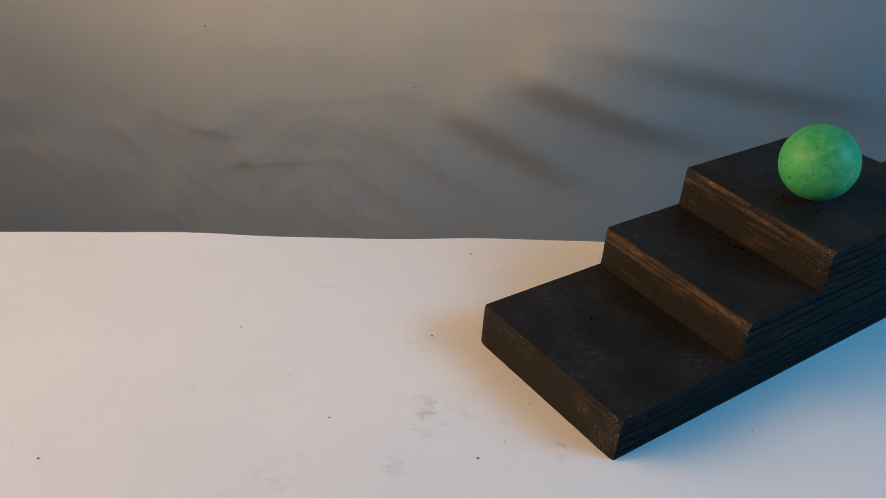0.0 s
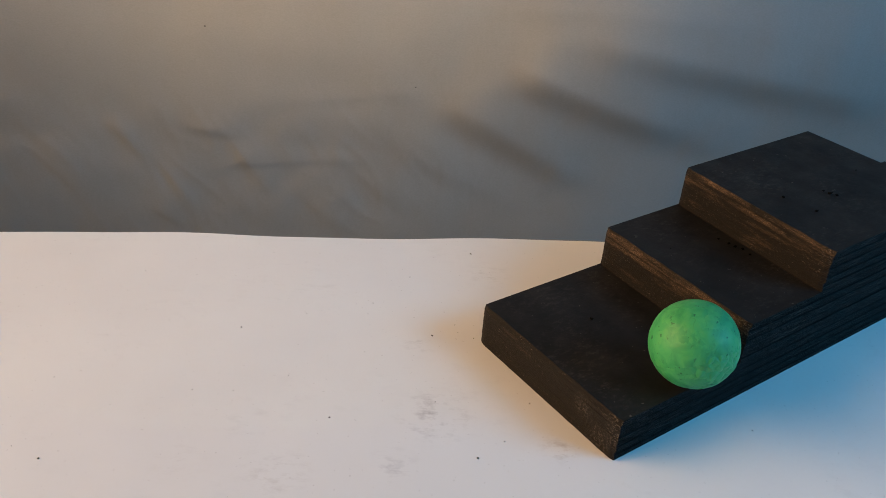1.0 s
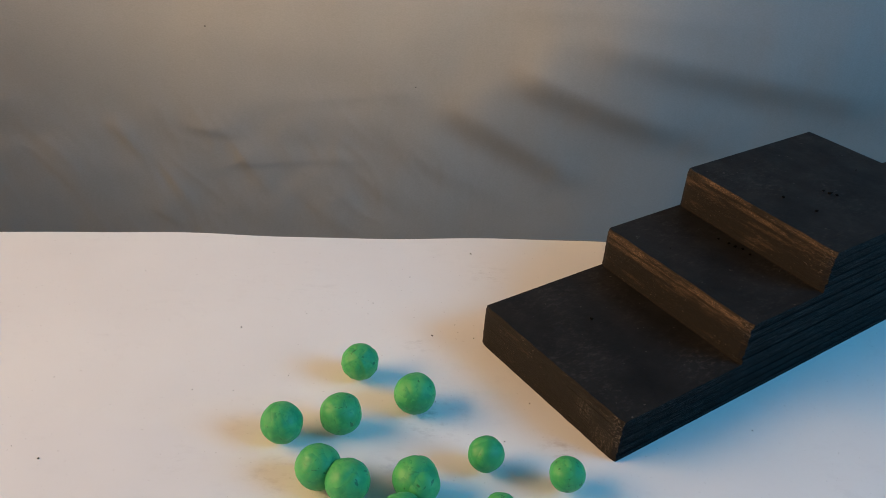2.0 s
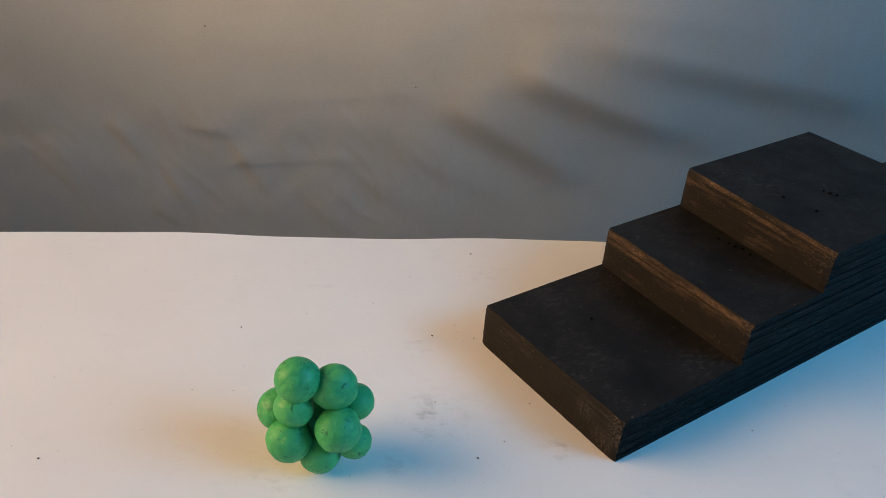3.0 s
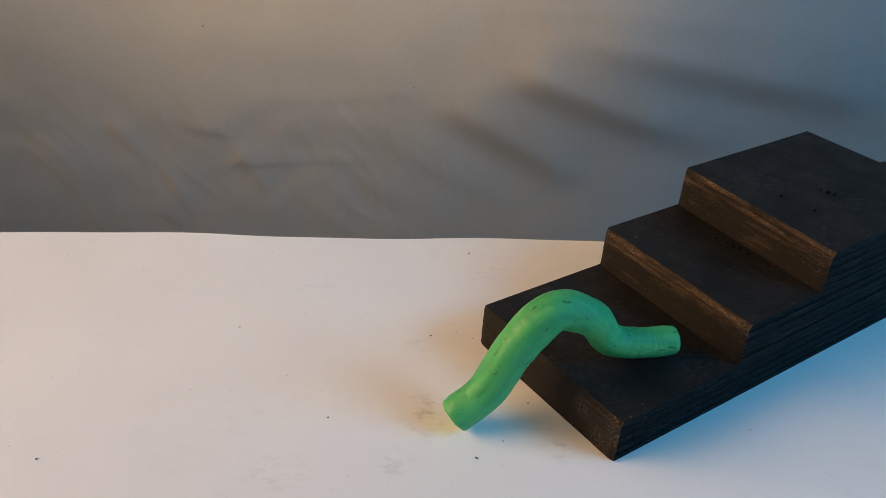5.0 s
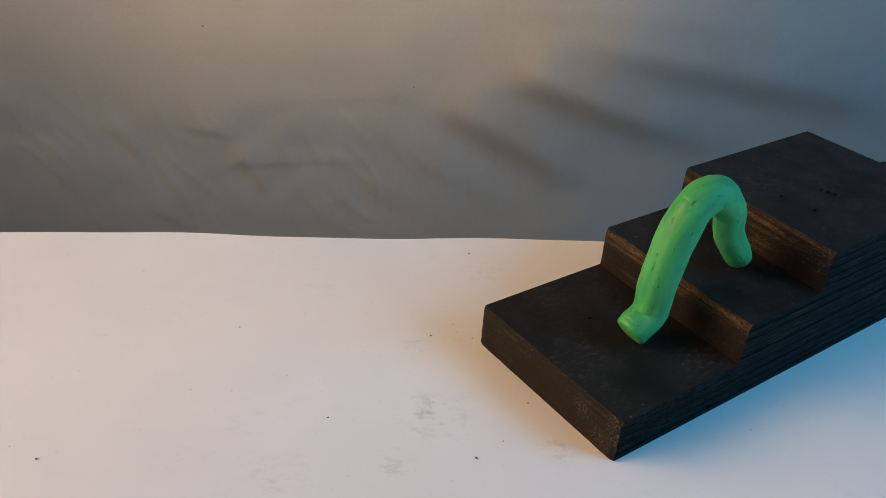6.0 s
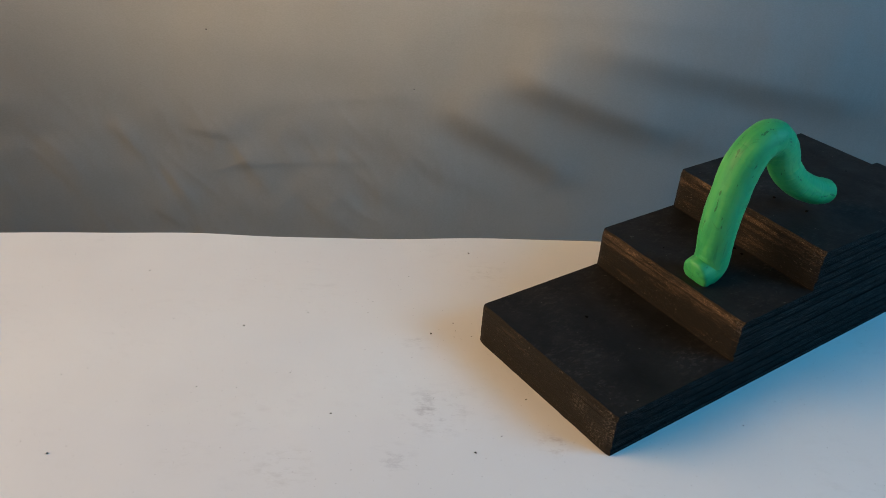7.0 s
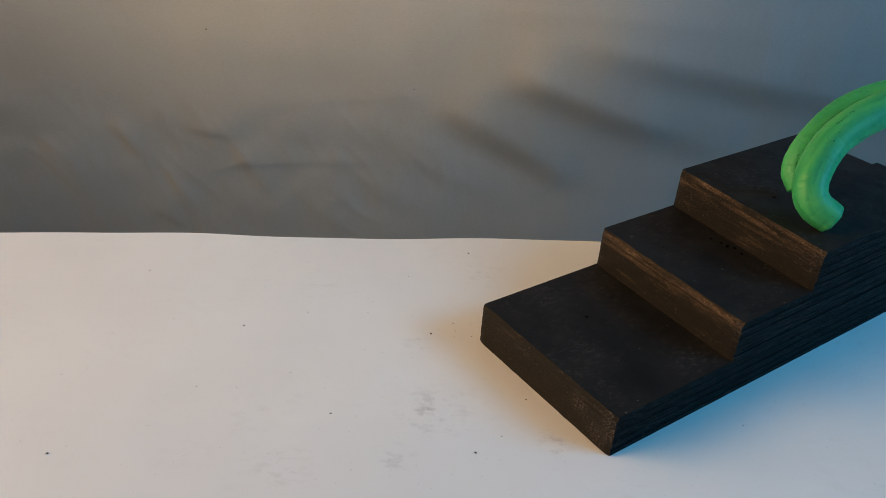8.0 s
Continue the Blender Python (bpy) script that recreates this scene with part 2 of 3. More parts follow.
# ---- the room, closed round the table; one opening for the window
def room():
    x0, x1, y0, y1, z0, z1 = -1.6, 2.4, -2.0, 1.2, -0.75, 2.15
    def slab(name, kind_mat, *b):
        return tagged(new(name, mesh(name, box(*b), kind_mat)), kind="structure")
    slab("floor", BOARDS, x0 - 0.1, x1 + 0.1, y0 - 0.1, y1 + 0.1, z0 - 0.1, z0)
    slab("ceiling", PLASTER, x0 - 0.1, x1 + 0.1, y0 - 0.1, y1 + 0.1, z1, z1 + 0.1)
    slab("wall_west", PLASTER, x0 - 0.1, x0, y0, y1, z0, z1)
    slab("wall_north", PLASTER, x0 - 0.1, x1 + 0.1, y1, y1 + 0.1, z0, z1)
    slab("wall_south", PLASTER, x0 - 0.1, x1 + 0.1, y0 - 0.1, y0, z0, z1)
    # the wall with the window opening, in one mesh of four pieces
    bm = bmesh.new()
    for b in ((x1, x1 + 0.1, y0, -1.35, z0, z1), (x1, x1 + 0.1, 0.3, y1, z0, z1), (x1, x1 + 0.1, -1.35, 0.3, z0, 0.75), (x1, x1 + 0.1, -1.35, 0.3, 2.05, z1)):
        piece = box(*b)
        me = bpy.data.meshes.new("piece")
        piece.to_mesh(me)
        piece.free()
        bm.from_mesh(me)
        bpy.data.meshes.remove(me)
    tagged(new("wall_east", mesh("wall_east", bm, PLASTER)), kind="structure")


room()


# ---- the table with its white sheet, and the cloth behind it
def edge_y(x):
    """The sheet's wavy far edge."""
    return 0.1725 + 0.109 * x + 0.0015 * math.cos(33 * (x + 0.035)) + 0.0004 * math.sin(81 * x)


def table():
    thing = tagged(new("table"), "white paper-covered table top with smudges and crumbs", "table")
    top = part("tabletop", box(-0.75, 0.75, -0.55, 0.115, -0.030, -0.0065, 0.003), WOOD, thing, "pale wooden top")
    for x in (-0.68, 0.68):
        for y in (-0.48, 0.06):
            part("leg", box(x - 0.025, x + 0.025, y - 0.025, y + 0.025, -0.75, -0.030, 0.002), WOOD, thing)
    sheet = tagged(new("paper_sheet"), "large white paper sheet, smudged and specked, wavy far edge", "paper")
    bm = bmesh.new()
    cols, rows = 150, 40
    top_v, low_v = [], []
    for i in range(cols + 1):
        x = -0.74 + 1.48 * i / cols
        a, b = [], []
        for j in range(rows + 1):
            f = j / rows
            y = -0.54 + (edge_y(x) + 0.54) * f
            lift = 0.0
            a.append(bm.verts.new((x, y, lift)))
            b.append(bm.verts.new((x, y, lift - 0.006)))
        top_v.append(a)
        low_v.append(b)
    for i in range(cols):
        for j in range(rows):
            bm.faces.new((top_v[i][j], top_v[i + 1][j], top_v[i + 1][j + 1], top_v[i][j + 1]))
            bm.faces.new((low_v[i][j + 1], low_v[i + 1][j + 1], low_v[i + 1][j], low_v[i][j]))
        bm.faces.new((top_v[i][0], low_v[i][0], low_v[i + 1][0], top_v[i + 1][0]))
        bm.faces.new((top_v[i][rows], top_v[i + 1][rows], low_v[i + 1][rows], low_v[i][rows]))
    for a, b in ((top_v[0], low_v[0]), (low_v[cols], top_v[cols])):
        for j in range(rows):
            bm.faces.new((a[j], a[j + 1], b[j + 1], b[j]))
    part("sheet", bm, PAPER, sheet)


table()

# folds of the cloth: points (u, z) along each crest, width of its steep lower side, how far it stands out
FOLDS = (
    (((0.015, 0.060), (0.090, 0.047), (0.174, 0.031), (0.275, 0.015)), 0.0151, 0.01080),
    (((-0.035, 0.038), (0.008, 0.021), (0.064, 0.001), (0.134, -0.017)), 0.0140, 0.01000),
    (((-0.079, 0.004), (-0.040, -0.015), (-0.007, -0.037), (0.033, -0.057)), 0.0123, 0.00600),
    (((-0.118, -0.032), (-0.072, -0.060), (-0.025, -0.079)), 0.0135, 0.00136),
    (((-0.274, -0.011), (-0.104, 0.008), (-0.009, 0.019)), 0.0061, 0.00037),
    (((-0.256, -0.055), (-0.196, -0.051), (-0.122, -0.048)), 0.0054, 0.00056),
    (((-0.334, -0.023), (-0.307, -0.054)), 0.0061, 0.00112),
    (((-0.297, -0.057), (-0.277, -0.099)), 0.0061, 0.00124),
    (((-0.240, -0.036), (-0.212, -0.084)), 0.0081, 0.00149),
    (((-0.277, -0.024), (-0.236, -0.030)), 0.0061, 0.00099),
    (((-0.388, -0.040), (-0.355, -0.098)), 0.0108, 0.00099),
    (((-0.306, -0.098), (-0.283, -0.114)), 0.0047, 0.00099),
    (((-0.196, -0.068), (-0.161, -0.109)), 0.0095, 0.00087),
    (((-0.144, -0.057), (-0.102, -0.102)), 0.0095, 0.00062),
    (((-0.049, 0.073), (0.042, 0.078), (0.173, 0.065)), 0.0135, 0.00186),
)


def crest(points, u, z):
    """How far along (0 to 1) and how far below the crest line the place (u, z) lies."""
    best = None
    for n, ((ua, za), (ub, zb)) in enumerate(zip(points, points[1:])):
        du, dz = ub - ua, zb - za
        length = math.hypot(du, dz)
        s = ((u - ua) * du + (z - za) * dz) / length ** 2
        c = min(max(s, 0.0), 1.0)
        gap = math.hypot(u - ua - c * du, z - za - c * dz)
        if best is None or gap < best[0]:
            below = ((u - ua) * dz - (z - za) * du) / length
            raw = s if (n == 0 and s < 0) or (n == len(points) - 2 and s > 1) else c
            best = (gap, (n + raw) / (len(points) - 1), below)
    return best[1], best[2]


def cloth():
    thing = tagged(new("cloth_backdrop"), "hanging grey cloth backdrop with soft diagonal folds", "backdrop", kind="structure")
    bm = bmesh.new()
    nu, nz = 760, 240
    grid = []
    for i in range(nu + 1):
        u = -0.95 + 1.75 * i / nu
        col = []
        for j in range(nz + 1):
            # rows lie closer together where the folds are
            f = j / nz
            z = -0.40 + 0.24 * min(f / 0.12, 1) + 0.30 * min(max((f - 0.12) / 0.78, 0), 1) + 0.45 * max((f - 0.90) / 0.10, 0)
            d = 0.003 * noise.noise((u * 8, z * 9, 3.0)) + 0.0006 * noise.noise((u * 34, z * 38, 7.0))
            # small slanting creases, most of them low on the cloth
            a, b = 0.83 * u + 0.56 * z, 0.83 * z - 0.56 * u
            low = 1 / (1 + math.exp((z - 0.0) * 60))
            calm = 1 / (1 + math.exp((u + 0.10) * 40))
            patch = min(max(noise.noise((u * 11, z * 14, 21.0)) + 0.25, 0.0), 0.7)
            d += calm * (0.25 + low) * 0.0006 * patch * (1 - abs(noise.noise((a * 34 + 3, b * 10, 5.0)))) ** 4
            d += calm * (0.15 + low) * 0.0009 * min(max(noise.noise((u * 17, z * 19, 33.0)) + 0.30, 0.0), 0.7) * (1 - abs(noise.noise((a * 52, b * 16 + 9, 15.0)))) ** 6
            d += calm * (0.4 + 0.6 * low) * 0.0004 * (0.7 - patch) * (1 - abs(noise.noise((a * 12, b * 42, 11.0)))) ** 5
            if -0.17 < z < 0.14 and -0.6 < u < 0.5:
                for points, w, deep in FOLDS:
                    big = deep > 0.004
                    deep *= 0.86 if big else 0.8
                    w *= 1.35 if big else 0.7
                    s, below = crest(points, u, z)
                    ends = 1 / (1 + math.exp(-(s - 0.06) * 16)) / (1 + math.exp((s - 0.88) * 10))
                    d += deep * ends * math.exp(-(below / (w if below > 0 else 2.6 * w)) ** 2)
            belly = min(max(z + 0.02, -0.02), 0.25)
            col.append(bm.verts.new((u, 0.372 + 0.11 * u - d + 0.8 * belly ** 2 + 0.25 * min(max(0.0, -u - 0.2), 0.4) ** 2, z)))
        grid.append(col)
    for i in range(nu):
        for j in range(nz):
            bm.faces.new((grid[i][j], grid[i + 1][j], grid[i + 1][j + 1], grid[i][j + 1]))
    part("cloth", bm, CLOTH, thing, smooth=True).modifiers.new("thickness", "SOLIDIFY").thickness = 0.0015


cloth()


# ---- the black steps: three plywood boards, every ply a layer of its own
TURN = 36.76


def steps():
    thing = tagged(new("staircase"), "small black staircase of three stacked plywood boards with worn brown edges", "staircase")
    thing.matrix_world = pose(0, 0, 0, 0, 0, TURN)
    h, plies = 0.021, 9
    for k, (x_right, x_left, x_end, edge) in enumerate(((0.0, 0.0, 0.330, EDGE_DARK), (0.0705, 0.0732, 0.234, EDGE_BROWN), (0.1195, 0.1245, 0.227, EDGE_BROWN))):
        rng = random.Random(k)
        body = None
        for n in range(plies):
            z0, z1 = k * h + h * n / plies, k * h + h * (n + 1) / plies
            inset = (0.0 if n % 2 == 0 else 0.0004) + 0.0004 * rng.random()
            if n == plies - 1:
                inset = 0.0002
            y0, y1 = inset, 0.0900
            bm = bmesh.new()
            cols = 40
            slope = (x_left - x_right) / 0.09
            rows = []
            top = n == plies - 1
            for i in range(cols + 1):
                y = y0 + (y1 - y0) * i / cols
                front = x_right + slope * y + (0.28 if k == 0 else 0.12) * inset + 0.00016 * noise.noise((y * 160, z0 * 900, k))
                front += 0.0007 if i == 0 else 0.0009 if i == cols else 0.0002 if i == cols - 1 else 0.0
                worn = 0.0009 + 0.0005 * noise.noise((y * 70, k * 3.0, 1.0)) if top else 0.0
                rows.append([bm.verts.new(p) for p in ((front, y, z0), (x_end - inset, y, z0), (x_end - inset, y, z1), (front + worn, y, z1))])
            for a, b in zip(rows, rows[1:]):
                for q in range(4):
                    f = bm.faces.new((a[q], a[(q + 1) % 4], b[(q + 1) % 4], b[q]))
                    f.material_index = 1 if q == 3 else 0
            for flank in (rows[0][::-1], rows[-1]):
                bm.faces.new(flank).material_index = 2
            bmesh.ops.recalc_face_normals(bm, faces=bm.faces[:])
            if body is None:
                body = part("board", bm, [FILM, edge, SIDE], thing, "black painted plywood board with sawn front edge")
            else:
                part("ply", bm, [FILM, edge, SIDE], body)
    return thing


STEPS = steps()


# ---- crumbs and specks lying about; dark holes in the steps, built as raised lumps
def crumb_mesh(seed, size, mat):
    bm = bmesh.new()
    bmesh.ops.create_icosphere(bm, subdivisions=1, radius=size)
    for v in bm.verts:
        v.co *= 0.75 + 0.5 * noise.noise(v.co / size * 1.3 + Vector((seed * 3.1, 0, 0)))
        v.co.z = v.co.z * 0.6
    return mesh("crumb", bm, mat)


def crumbs():
    spots = CRUMBS + STEP_MARKS
    for n, (x, y, z, size) in enumerate(spots):
        ob = tagged(new("crumb", crumb_mesh(n, size * (0.85 if z < 1 else 1.0) / 1000, DUST if z < 1 else MARK_BLACK)), "tiny dark crumb lying on the white sheet" if z < 1 else "tiny dark lump standing for a mark in the black step", "crumb", "scattered crumbs")
        ob.location = (x / 1000, y / 1000, z / 1000 + size / 2600)


CRUMBS = ((-166.6, 69.8, 0.0, 0.65), (-59.5, 150.3, 0.0, 0.78), (-76.9, 74.3, 0.0, 0.78), (-66.4, 84.1, 0.0, 0.45), (-57.2, 74.5, 0.0, 0.52), (-116.6, 13.7, 0.0, 0.65), (-222.5, -20.3, 0.0, 0.78), (-54.9, -3.1, 0.0, 0.78), (62.1, 25.1, 0.0, 0.65), (-236.1, 25.8, 0.0, 0.39), (-225.3, 110.4, 0.0, 0.45), (-200.9, 71.2, 0.0, 0.33), (-107.6, 97.2, 0.0, 0.33), (-43.9, 7.5, 0.0, 0.45), (-91.1, 122.9, 0.0, 0.33), (-32.6, 31.6, 0.0, 0.59), (-176.7, 24.5, 0.0, 0.45), (-159.5, 25.8, 0.0, 0.33), (-138.3, 84.2, 0.0, 0.33), (-138.4, 38.2, 0.0, 0.33), (-235.3, -15.0, 0.0, 0.33), (-268.0, 120.7, 0.0, 0.33), (-165.2, 137.1, 0.0, 0.33), (-73.3, 28.2, 0.0, 0.39), (-64.8, 78.0, 0.0, 0.39))
# dark marks in the steps, mostly holes; small raised lumps stand for them
STEP_MARKS = ((86.9, 121.4, 63.3, 1.2), (112.2, 128.9, 63.3, 1.5), (115.0, 127.6, 63.3, 1.1), (109.8, 131.6, 63.3, 0.9), (99.0, 109.2, 63.3, 1.1), (-5.1, 67.5, 21.3, 1.15), (136.2, 159.1, 63.3, 0.62), (62.7, 109.3, 42.3, 1.1), (65.3, 106.5, 42.3, 1.3), (68.2, 104.8, 42.3, 1.0), (70.6, 100.1, 42.3, 0.9), (58.6, 113.0, 42.3, 0.8), (32.7, 100.8, 42.3, 0.44))
crumbs()

# ---- the clay: twelve pieces of ten lumps each; they form a ball, break apart, and form a worm
PIECES, LUMPS = 12, 10
COUNT = PIECES * LUMPS
BALL = 18.2


def girth(n):
    """The radius of lump n, by its place along the worm: full behind the tail, thin at the head."""
    f = n / (COUNT - 1)
    return 0.0075 + 0.0009 * math.sin(math.pi * min(f / 0.75, 1.0)) - 0.0013 * max(0.0, (f - 0.45) / 0.55) ** 1.3


SIZE = [girth(n) for n in range(COUNT)]
DOME = [0.98 if n % LUMPS == 0 and n > 0 else 0.83 for n in range(COUNT)]


def lump_mesh(seed, r):
    """A barrel with gently domed ends; the dome has the curve of the whole ball."""
    bm = bmesh.new()
    profile = [(0.0, 0.83), (0.25, 0.815), (0.5, 0.77), (0.69, 0.707), (0.835, 0.605), (0.92, 0.48), (0.966, 0.365), (0.989, 0.24), (0.998, 0.12), (1.0, 0.0)]
    if seed % LUMPS == 0 and seed > 0:
        profile = [(1.0 * math.sin(a * math.pi / 20), 0.98 * math.cos(a * math.pi / 20)) for a in range(11)]
    elif seed < 3 or seed > COUNT - 3:
        profile = [(0.0, 0.62), (0.5, 0.61), (0.8, 0.59), (0.93, 0.53), (0.985, 0.44), (1.0, 0.3), (1.0, 0.0)]
    profile += [(a, -z) for a, z in profile[-2::-1]]
    rings, around = [], 28
    uneven = 0.05
    for a, z in profile:
        if a == 0:
            rings.append([bm.verts.new((0, 0, z * r))])
            continue
        ring = []
        for i in range(around):
            t = 2 * math.pi * i / around
            k = 1 + uneven * noise.noise((1.6 * math.cos(t), 1.6 * math.sin(t), z + seed * 0.128))
            ring.append(bm.verts.new((a * r * k * math.cos(t), a * r * k * math.sin(t), z * r * (1 + (2.0 if seed % LUMPS == 0 else 0.25) * uneven * noise.noise((2 * math.cos(t), 2 * math.sin(t), seed * 5.0))))))
        rings.append(ring)
    for a, b in zip(rings, rings[1:]):
        for i in range(around):
            j = (i + 1) % around
            if len(a) == 1:
                bm.faces.new((a[0], b[i], b[j]))
            elif len(b) == 1:
                bm.faces.new((a[i], b[0], a[j]))
            else:
                bm.faces.new((a[i], b[i], b[j], a[j]))
    return bm


def lump(name, n, parent):
    """Lump n, which remembers where it lies in the rolled-out worm, so that the kneaded streaks run through."""
    ob = part(name, lump_mesh(n, SIZE[n]), CLAY, parent, smooth=True)
    rest = ob.data.attributes.new("rest", "FLOAT_VECTOR", "POINT")
    rest.data.foreach_set("vector", [c for v in ob.data.vertices for c in (v.co.x, v.co.y, v.co.z + 0.0011 * n)])
    return ob


def clay():
    thing = tagged(new("modelling_clay"), "kneaded green modelling clay, rolling as ball, pieces, then worm", "clay")
    pieces = []
    for i in range(PIECES):
        first = lump("clay_ball", i * LUMPS, thing)
        pieces.append([first] + [lump("clay_lump", i * LUMPS + k, first) for k in range(1, LUMPS)])
    return thing, pieces


CLAY_THING, CLAY_PIECES = clay()

# ---- how the clay moves, in millimetres
ROLL = (
    (0.0, (99.7, 123.7, 82.0)),
    (0.1, (95.6, 123.6, 82.0)),
    (0.2, (92.0, 115.7, 82.0)),
    (0.3, (92.9, 96.5, 82.0)),
    (0.4, (91.7, 91.8, 79.0)),
    (0.5, (80.0, 91.0, 75.0)),
    (0.6, (72.1, 79.9, 61.0)),
    (0.7, (53.9, 68.3, 61.0)),
    (0.8, (43.4, 60.2, 60.0)),
    (0.9, (33.8, 48.8, 53.0)),
    (1.0, (29.6, 29.9, 40.0)),
    (1.1, (10.1, 28.6, 40.0)),
    (1.2, (-0.3, 21.5, 40.0)),
    (1.3, (-16.2, 12.7, 33.0)),
)
